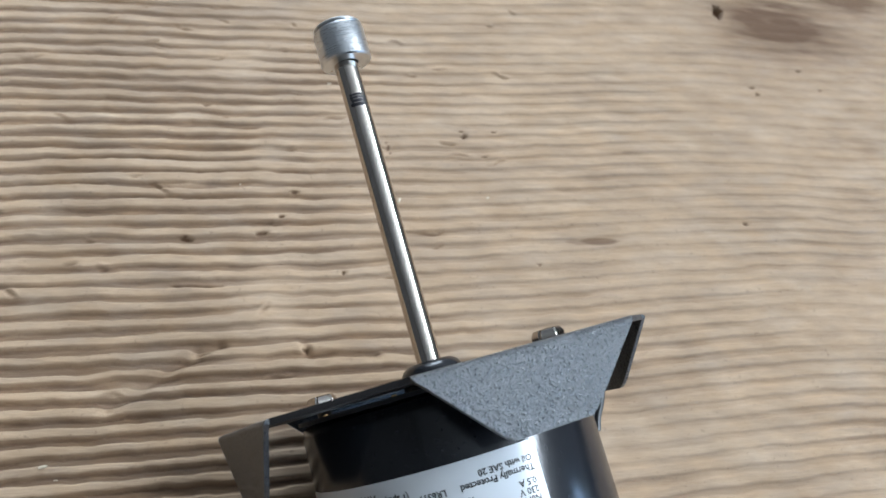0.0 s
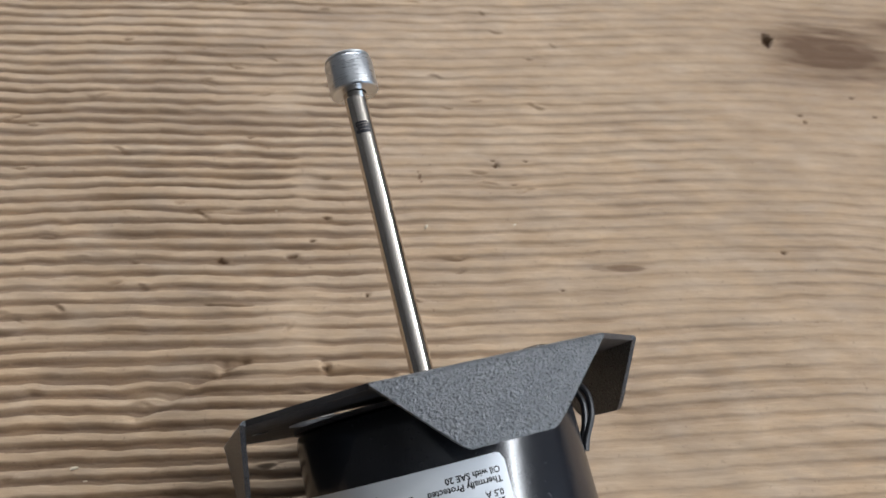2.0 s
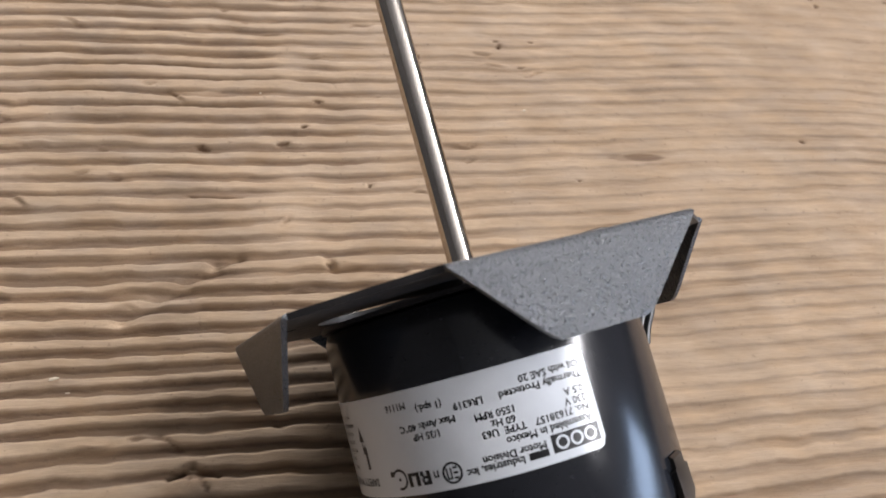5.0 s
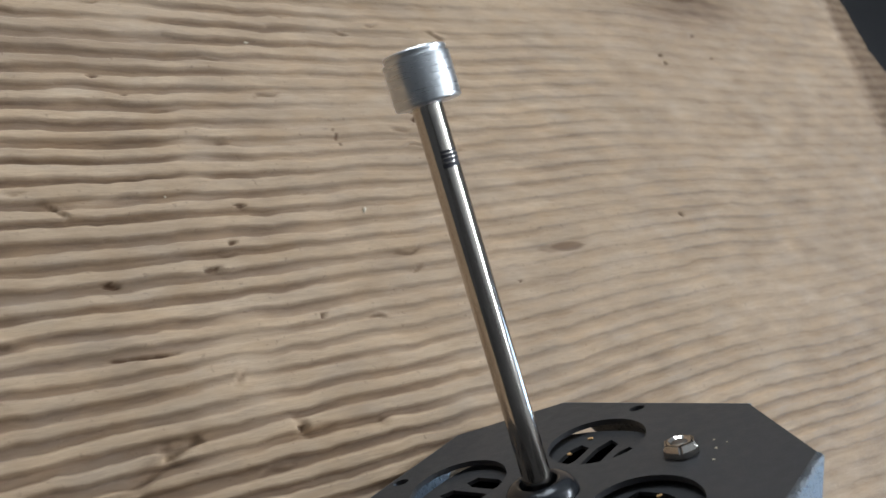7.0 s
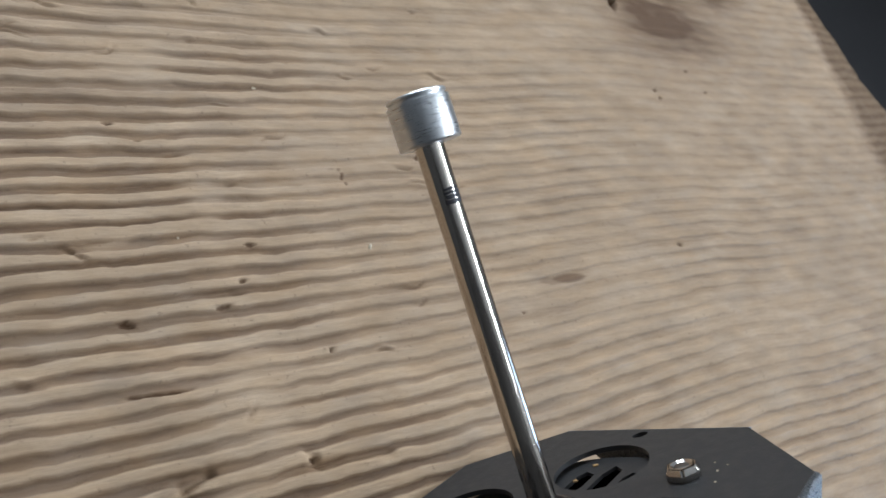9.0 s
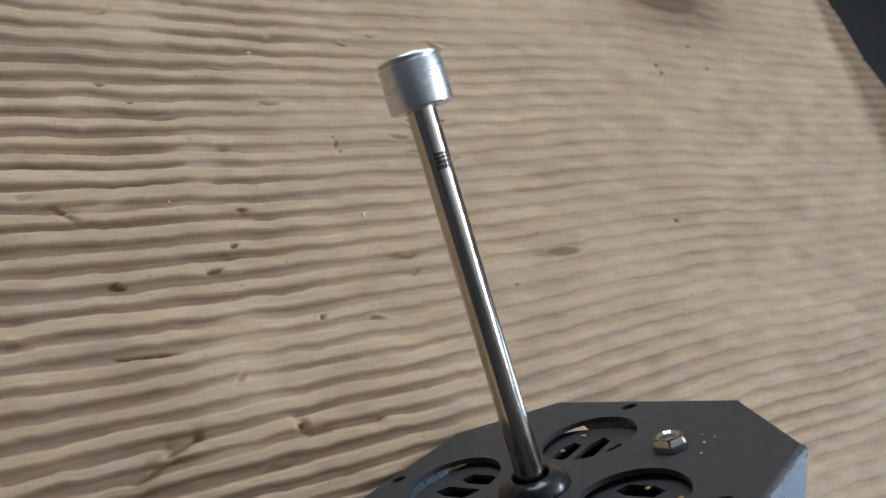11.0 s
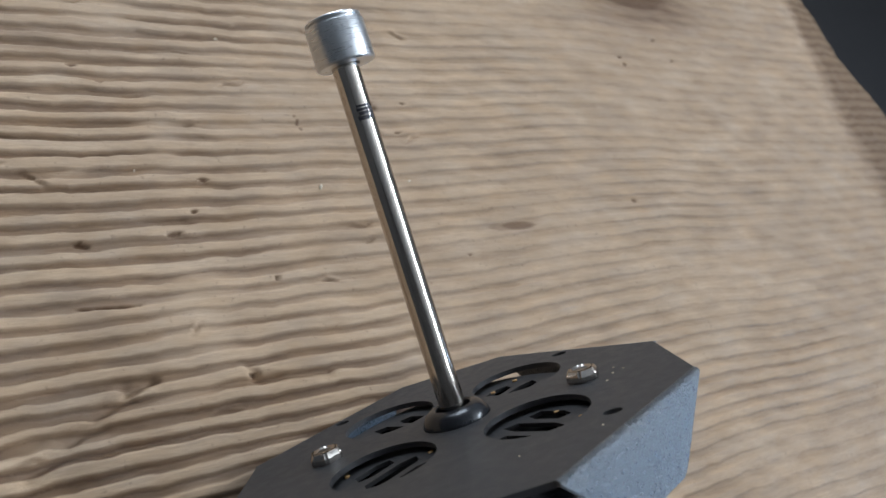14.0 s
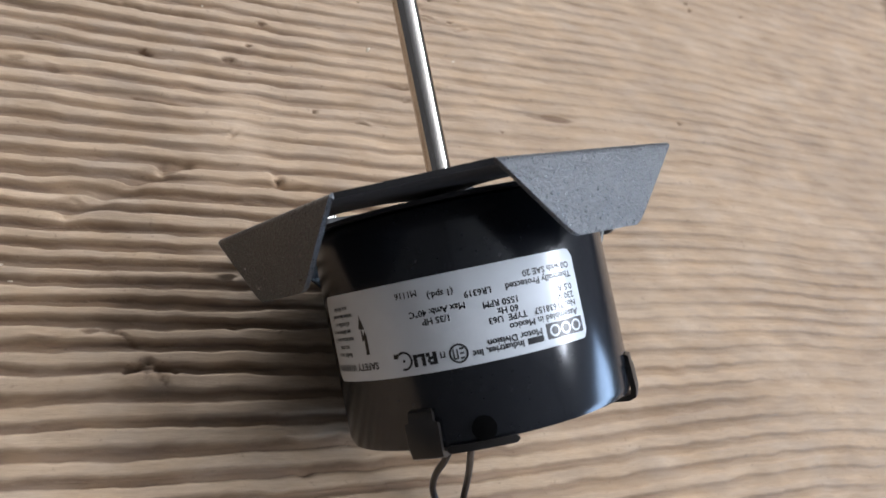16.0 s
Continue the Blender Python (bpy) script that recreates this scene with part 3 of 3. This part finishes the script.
def make_shaft():
    bm = bmesh.new()
    steps = 48
    levels = [(-0.010, 0), (0.02, 0), (0.05, 0), (FLAT_Z0 - 0.0006, 0), (FLAT_Z0, 1), (0.106, 1), (0.1190, 1)]
    rows = []
    for z, cut in levels:
        row = []
        for i in range(steps):
            v = polar(SHAFT_R, 360 * i / steps + FACE, z)
            if cut:
                n = polar(1, FACE)
                over = v.dot(n) - (SHAFT_R - FLAT_DEPTH)
                if over > 0:
                    v -= n * over
            row.append(bm.verts.new(v))
        rows.append(row)
    for a, b in zip(rows, rows[1:]):
        for i in range(steps):
            bm.faces.new((a[i], a[(i + 1) % steps], b[(i + 1) % steps], b[i]))
    bm.faces.new(rows[0]), bm.faces.new(rows[-1])
    shaft = part("shaft", lean_shaft(bm), STEEL, motor, "polished ground steel shaft", True)
    # rough milled skin of the flat, and a burnt band on the far side
    bm = bmesh.new()
    half = math.sqrt(SHAFT_R ** 2 - (SHAFT_R - FLAT_DEPTH) ** 2) - 0.00015
    n, w = polar(1, FACE), polar(1, FACE + 90)
    d = SHAFT_R - FLAT_DEPTH
    vs = [bm.verts.new(n * (d + h) + w * x + Vector((0, 0, z))) for h in (0.0, 0.00006) for x, z in ((-half, FLAT_Z0 + 0.0003), (half, FLAT_Z0 + 0.0003), (half, 0.1058), (-half, 0.1058))]
    for f in ((4, 5, 6, 7), (0, 1, 5, 4), (1, 2, 6, 5), (2, 3, 7, 6), (3, 0, 4, 7)):
        bm.faces.new([vs[k] for k in f])
    part("milled_flat", lean_shaft(bm), FLAT, shaft, "rough bright milled flat")
    bm = bmesh.new()
    for z0, z1, left, right in ((-0.0014, -0.0002, -40, 36), (-0.00005, 0.0010, -32, 38), (0.00115, 0.0020, -38, 40), (0.0022, 0.0029, -36, 28)):
        rows = [[bm.verts.new(polar(SHAFT_R + 0.00005, FACE + 180 + left + (right - left) * k / 16, FLAT_Z0 + z)) for k in range(17)] for z in (z0, z1)]
        for k in range(16):
            bm.faces.new((rows[0][k], rows[0][k + 1], rows[1][k + 1], rows[1][k]))
    part("burnt_mark", lean_shaft(bm), HEAT, shaft, "dark burnt mark on the steel", True)
    return shaft


make_shaft()
CB, CT, CR = 0.1053, 0.1184, 0.0084
collar = part("shaft_collar", lathe([(SHAFT_R, CB), (CR - 0.0005, CB), (CR, CB + 0.0005), (CR, CT - 0.0018), (CR - 0.0002, CT - 0.0015), (CR - 0.0009, CT - 0.0015), (CR - 0.0009, CT - 0.0008), (CR - 0.0004, CT - 0.0007),
                                     (CR - 0.0004, CT - 0.0001), (CR - 0.0007, CT + 0.0002), (0.0060, CT + 0.0002), (0.0054, CT - 0.0008), (SHAFT_R, CT - 0.0008)], 96, True), ALU, motor, "turned aluminium shaft collar", True)


def make_screw():
    m = Matrix.Translation(polar(CR - 0.0011, FACE - 8, (CB + CT) / 2 + 0.0003)) @ Matrix.Rotation(radians(FACE - 8), 4, "Z") @ Matrix.Rotation(radians(90), 4, "Y")
    bm = lathe([(0.0, -0.003), (0.0028, -0.003), (0.0028, 0.0011), (0.0024, 0.0015), (0.0014, 0.0015), (0.0014, -0.0008), (0.0, -0.0008)], 36)
    bmesh.ops.transform(bm, matrix=m, verts=bm.verts)
    part("set_screw", bm, OXIDE, collar, "black socket set screw", True)


make_screw()


def make_nut(x, y, turn):
    bm = bmesh.new()
    rows = []
    for r, z in ((0.0051, 0.0001), (0.0053, 0.0016), (0.0051, 0.0023), (0.0044, 0.0033), (0.0033, 0.0036), (0.0023, 0.0030)):
        rows.append([bm.verts.new(Vector((x, y, 0)) + polar(r, turn + 60 * k, z)) for k in range(6)])
    for a, b in zip(rows, rows[1:]):
        for k in range(6):
            bm.faces.new((a[k], a[(k + 1) % 6], b[(k + 1) % 6], b[k]))
    bm.faces.new(rows[0])
    bmesh.ops.bevel(bm, geom=[e for e in bm.edges if abs(e.verts[0].co.z - e.verts[1].co.z) > 0.0004], offset=0.0006, segments=3, affect="EDGES")
    nut = part("nut", bm, ZINC, motor, "worn zinc hexagon nut", True)
    prof = [(0.0022, -0.004)]
    for k in range(9):
        z = 0.0018 + k * 0.00015
        prof += [(0.00225, z), (0.0019, z + 0.00018)]
    prof += [(0.0017, 0.0033), (0.0, 0.0033)]
    bm = lathe(prof, 24)
    bmesh.ops.translate(bm, vec=(x, y, 0), verts=bm.verts)
    part("stud", bm, STUD, nut, "dark threaded stud end", True)


make_nut(0.0375, 0.0005, 12)
make_nut(-0.0400, 0.0010, 40)


def make_clip(turn):
    """A bent tab that hooks the rear cap to the housing."""
    bm = bmesh.new()
    rows = []
    for r, z, half in ((RB + 0.0002, -0.0560, 4.2), (RB + 0.0012, -0.0566, 4.6), (RB + 0.0013, -0.0590, 4.6), (RB + 0.0016, -0.0594, 6.2), (RB + 0.0018, -0.0660, 6.0), (RB + 0.0012, -0.0684, 5.8), (RB - 0.0010, -0.0692, 5.6), (RB - 0.0060, -0.0690, 5.4)):
        rows.append([bm.verts.new(polar(r, turn + half * k / 3, z)) for k in range(-3, 4)])
    for a, b in zip(rows, rows[1:]):
        for k in range(6):
            bm.faces.new((a[k], a[k + 1], b[k + 1], b[k]))
    bmesh.ops.recalc_face_normals(bm, faces=bm.faces)
    bmesh.ops.solidify(bm, geom=bm.faces[:], thickness=0.0015)
    part("clip", bm, CLIP, motor, "dark bent steel clip", True)


for turn in (-110, -12, 70, 168):
    make_clip(turn)


def curved_patch(corners, r0, r1, steps=40):
    """A thin plate bent round the housing: degrees from, to; height from, to."""
    t0, t1, z0, z1, rad = corners
    arc = math.degrees(rad / RB)
    bm = bmesh.new()
    cols = []
    for k in range(steps + 1):
        t = t0 + (t1 - t0) * k / steps
        edge = min(t - t0, t1 - t) / arc if arc > 0 else 1
        cut = rad * (1 - math.sqrt(max(0.0, 1 - (1 - min(edge, 1)) ** 2)))
        cols.append([bm.verts.new(polar(r, t, z)) for r, z in ((r1, z0 + cut), (r1, z1 - cut), (r0, z1 - cut), (r0, z0 + cut))])
    for a, b in zip(cols, cols[1:]):
        for k in range(4):
            bm.faces.new((a[k], b[k], b[(k + 1) % 4], a[(k + 1) % 4]))
    bm.faces.new(cols[0]), bm.faces.new(cols[-1])
    bmesh.ops.remove_doubles(bm, verts=bm.verts, dist=1e-7)
    return bm


LABEL_R = RB + 0.00022
name_plate = part("rating_label", curved_patch((-153, -43.3, -0.0472, -0.0230, 0.0022), RB - 0.0002, LABEL_R, 80), PAPER, motor, "silvery white rating label with black print", True)


def printed(text, start, z, size, name="print_line", squeeze=1.0):
    """Words on the label: they begin at start degrees, run to smaller angles, and stand with their heads to the rear; z is the base line."""
    data = bpy.data.curves.new(name, "FONT")
    data.body, data.size = text, size
    data.resolution_u, data.offset = 2, 0.00006
    flat = bpy.data.objects.new(name, data)
    me = bpy.data.meshes.new_from_object(flat)
    bpy.data.objects.remove(flat)
    bm = bmesh.new()
    bm.from_mesh(me)
    bpy.data.meshes.remove(me)
    bmesh.ops.triangulate(bm, faces=bm.faces[:])
    for v in bm.verts:
        v.co = polar(LABEL_R + 0.00006, start - math.degrees(v.co.x * squeeze / RB), z - v.co.y)
    part(name, bm, INK, name_plate)


def bar(t0, t1, z0, z1, name="print_bar", material=None, lift=0.00005):
    part(name, curved_patch((t1, t0, z0, z1, 0.0), LABEL_R - 0.0001, LABEL_R + lift, max(2, int(abs(t1 - t0)))), material or INK, name_plate)


# words run to the left in steps: text, start in degrees, base line, letter size
for text, start, z, size in (("Motor Division", -62.5, -0.0418, 0.0024), ("Assembled in Mexico", -46.2, -0.0389, 0.0024), ("No. 71638157", -46.2, -0.0365, 0.0023), ("TYPE  U63", -66.8, -0.0365, 0.0023),
                             ("230 V", -46.4, -0.0343, 0.0023), ("60 Hz", -69.4, -0.0345, 0.0023), ("0.5 A", -46.4, -0.0321, 0.0023), ("1550 RPM", -68.6, -0.0323, 0.0023), ("1/35 HP", -92.6, -0.0335, 0.0023),
                             ("Max Amb: 40\u00b0C", -87.0, -0.0312, 0.0023), ("Thermally Protected", -45.8, -0.0288, 0.0024), ("LR6319", -77.4, -0.0287, 0.0023), ("(1 spd.)", -90.0, -0.0272, 0.0023), ("M1116", -102.6, -0.0258, 0.0023),
                             ("Oil with SAE 20", -45.8, -0.0264, 0.0023), ("SAFETY WARNING", -123.5, -0.0425, 0.0027)):
    printed(text, start, z, size)
# maker's mark: a black block with a pale oval; the maker's line is a bar
bar(-45.0, -61.0, -0.0452, -0.0411, "logo_block")
bar(-62.5, -68.6, -0.0452, -0.0436, "maker_bar")
printed("Industries, Inc", -69.8, -0.0437, 0.0024)


def ring_mark(t, z, r, width, a0=0, a1=360, name="approval_mark", material=None, lift=0.00006):
    bm = bmesh.new()
    steps = 36
    rows = []
    for k in range(steps + 1):
        a = radians(a0 + (a1 - a0) * k / steps)
        rows.append([bm.verts.new(polar(LABEL_R + lift, t + math.degrees(q * math.cos(a) / RB), z + q * math.sin(a))) for q in (r - width, r)])
    for a, b in zip(rows, rows[1:]):
        bm.faces.new((a[0], b[0], b[1], a[1]))
    part(name, bm, material or INK, name_plate)


for t in (-57.6, -52.9, -48.2):
    ring_mark(t, -0.04315, 0.0016, 0.00055, 0, 360, "logo_shape", PAPER, 0.0001)
ring_mark(-112.3, -0.0432, 0.0025, 0.0006, -110, 160)
ring_mark(-112.3, -0.0432, 0.0004, 0.0004)
bar(-114.6, -116.2, -0.0424, -0.0412, "approval_mark")
ring_mark(-92.4, -0.0436, 0.0025, 0.0005)
for t0, t1, z0, z1 in ((-90.6, -92.0, -0.0451, -0.0446), (-90.6, -92.0, -0.0439, -0.0434), (-90.6, -92.0, -0.0427, -0.0422), (-92.6, -93.1, -0.0450, -0.0424), (-93.1, -94.0, -0.0450, -0.0446), (-93.9, -94.4, -0.0450, -0.0424),
                       (-97.0, -97.5, -0.0440, -0.0424), (-97.5, -98.4, -0.0440, -0.0436), (-98.3, -98.8, -0.0440, -0.0424),
                       (-100.0, -101.4, -0.0452, -0.0420), (-101.4, -103.0, -0.0452, -0.0444), (-102.4, -103.4, -0.0446, -0.0436), (-101.4, -103.0, -0.0438, -0.0431), (-102.4, -103.8, -0.0431, -0.0420),
                       (-104.2, -105.6, -0.0452, -0.0420), (-105.6, -107.4, -0.0428, -0.0420), (-107.2, -108.6, -0.0452, -0.0420)):
    bar(t0, t1, z0, z1, "approval_mark")


def small_print(t0, t1, z, high):
    """A row of print too small to read: upright ticks in groups."""
    bm = bmesh.new()
    t = t0
    while t > t1:
        for _ in range(random.randint(2, 8)):
            if t <= t1:
                break
            top = high * random.choice((0.65, 0.65, 0.7, 1.0))
            bm.faces.new([bm.verts.new(polar(LABEL_R + 0.00006, a, b)) for a, b in ((t, z), (t - 0.42, z), (t - 0.42, z - top), (t, z - top))])
            t -= 0.68
        t -= 0.65
    part("small_print_line", bm, INK, name_plate)


for k, (t0, t1) in enumerate(((-137.5, -149.0), (-138.5, -146.0), (-134.6, -150.0), (-135.5, -149.5), (-135.5, -146.5), (-133.0, -147.5), (-135.5, -145.0))):
    small_print(t0, t1, -0.0392 + k * 0.00212, 0.0013)


def make_bolt_sign():
    bm = bmesh.new()
    for shape in (((-0.0006, -0.0402), (0.0007, -0.0402), (0.0008, -0.0352), (-0.0004, -0.0362)), ((-0.0013, -0.0366), (-0.0004, -0.0362), (0.0008, -0.0352), (0.0002, -0.0338), (-0.0004, -0.0350), (-0.0011, -0.0322)),
                  ((-0.0020, -0.0332), (0.0004, -0.0334), (-0.0009, -0.0294))):
        bm.faces.new([bm.verts.new(polar(LABEL_R + 0.00006, -127.8 + math.degrees(x / RB), z)) for x, z in shape])
    part("warning_sign", bm, INK, name_plate)


make_bolt_sign()

# outlet hole at the rear rim, its dark a near-black disc, and its leads
bm = lathe([(0.0, 0.0), (0.0026, 0.0), (0.0032, 0.0008), (0.0032, 0.0016), (0.0, 0.0020)], 24)
bmesh.ops.transform(bm, matrix=Matrix.Translation(polar(RB - 0.0014, -89, -0.0632)) @ Matrix.Rotation(radians(-89), 4, "Z") @ Matrix.Rotation(radians(90), 4, "Y"), verts=bm.verts)
part("outlet_shade", bm, INNER_SHADE, motor, "near-black disc painted as the dark outlet hole", True)
part("rim_lip", curved_patch((-103, -78, -0.0682, -0.0662, 0.0006), RB - 0.003, RB + 0.0004, 20), CLIP, motor, "bent dark rim lip")
inside = motor.matrix_world.inverted()


def lead(points, r=0.0011):
    part("lead_wire", tube([inside @ Vector(p) for p in points], r), INSULATION, motor, "black insulated lead wire", True)


lead([(0.0640, 0.0790, 0.0560), (0.0676, 0.0715, 0.0450), (0.0711, 0.0700, 0.0320), (0.0735, 0.0695, 0.0200), (0.0761, 0.0679, 0.0110), (0.0793, 0.0652, 0.0060), (0.083, 0.060, 0.0040), (0.080, 0.02, 0.0030), (0.06, -0.08, 0.0030), (0.03, -0.2, 0.0030)])
lead([(0.0710, 0.0800, 0.0560), (0.0739, 0.0720, 0.0450), (0.0794, 0.0708, 0.0320), (0.0845, 0.0702, 0.0200), (0.0875, 0.0680, 0.0110), (0.0889, 0.0655, 0.0060), (0.0893, 0.060, 0.0040), (0.092, 0.02, 0.0030), (0.075, -0.08, 0.0030), (0.04, -0.2, 0.0030)])
part("lead_wire", tube([polar(0.0420, 26, -0.006), polar(0.0455, 24, -0.0085), polar(0.0487, 22, -0.0135), polar(0.0480, 20, -0.0200), polar(0.0448, 19, -0.0260), polar(0.0432, 18, -0.0300)], 0.0011), INSULATION, motor, "black insulated lead wire", True)
part("lead_wire", tube([polar(0.0420, 30, -0.008), polar(0.0450, 28, -0.0105), polar(0.0470, 26, -0.0155), polar(0.0460, 25, -0.0215), polar(0.0440, 24, -0.0260), polar(0.0430, 23, -0.0290)], 0.0011), INSULATION, motor, "black insulated lead wire", True)

# dust caught in the vents, and crumbs of pale wood on the table
for x, y in ((0.026, -0.012), (0.031, -0.022), (-0.010, -0.011), (0.012, 0.028), (0.020, 0.0345), (-0.034, -0.010)):
    bm = bmesh.new()
    bmesh.ops.create_icosphere(bm, subdivisions=1, radius=0.0009)
    for v in bm.verts:
        v.co *= random.uniform(0.6, 1.3)
        v.co.z *= 0.5
    bmesh.ops.translate(bm, vec=(x, y, -0.0029), verts=bm.verts)
    part("dust_grain", bm, DUST, motor, "grain of orange dust")
for x, y, size in ((0.0455, -0.0030, 0.0004), (0.0470, 0.0022, 0.0003), (0.0425, -0.0085, 0.0004), (0.0490, -0.0015, 0.0003), (-0.0445, -0.0300, 0.0006), (-0.0460, -0.0290, 0.0004), (0.0330, -0.0420, 0.0003), (0.0120, -0.0450, 0.0003)):
    bm = bmesh.new()
    bmesh.ops.create_icosphere(bm, subdivisions=1, radius=size)
    for v in bm.verts:
        v.co *= random.uniform(0.6, 1.4)
        v.co.z *= 0.5
    bmesh.ops.translate(bm, vec=(x, y, 0.0001), verts=bm.verts)
    part("dust_grain", bm, CHIP, motor, "pale speck of dust")


def crumb(x, y, size, turn):
    bm = bmesh.new()
    bmesh.ops.create_icosphere(bm, subdivisions=1, radius=size)
    for v in bm.verts:
        v.co = Vector((v.co.x * random.uniform(1.0, 1.9), v.co.y * random.uniform(0.5, 0.9), v.co.z * random.uniform(0.3, 0.6)))
    ob = part("wood_crumb", bm, CHIP)
    lift = float(wood_surface(np.array([x]), np.array([y]))[0][0])
    ob.matrix_world = pose(x, y, lift + size * 0.25, 0, 0, turn)
    return tagged(ob, "tiny pale wood crumb lying on the table", "crumb", "crumbs on the table")


for spot in ((-0.0625, 0.124, 0.0011, 20), (0.0513, 0.2595, 0.0010, 70), (-0.058, 0.121, 0.0006, 5), (0.093, 0.268, 0.0007, 40), (-0.02, 0.259, 0.0006, 110), (0.012, 0.331, 0.0008, 10)):
    crumb(*spot)
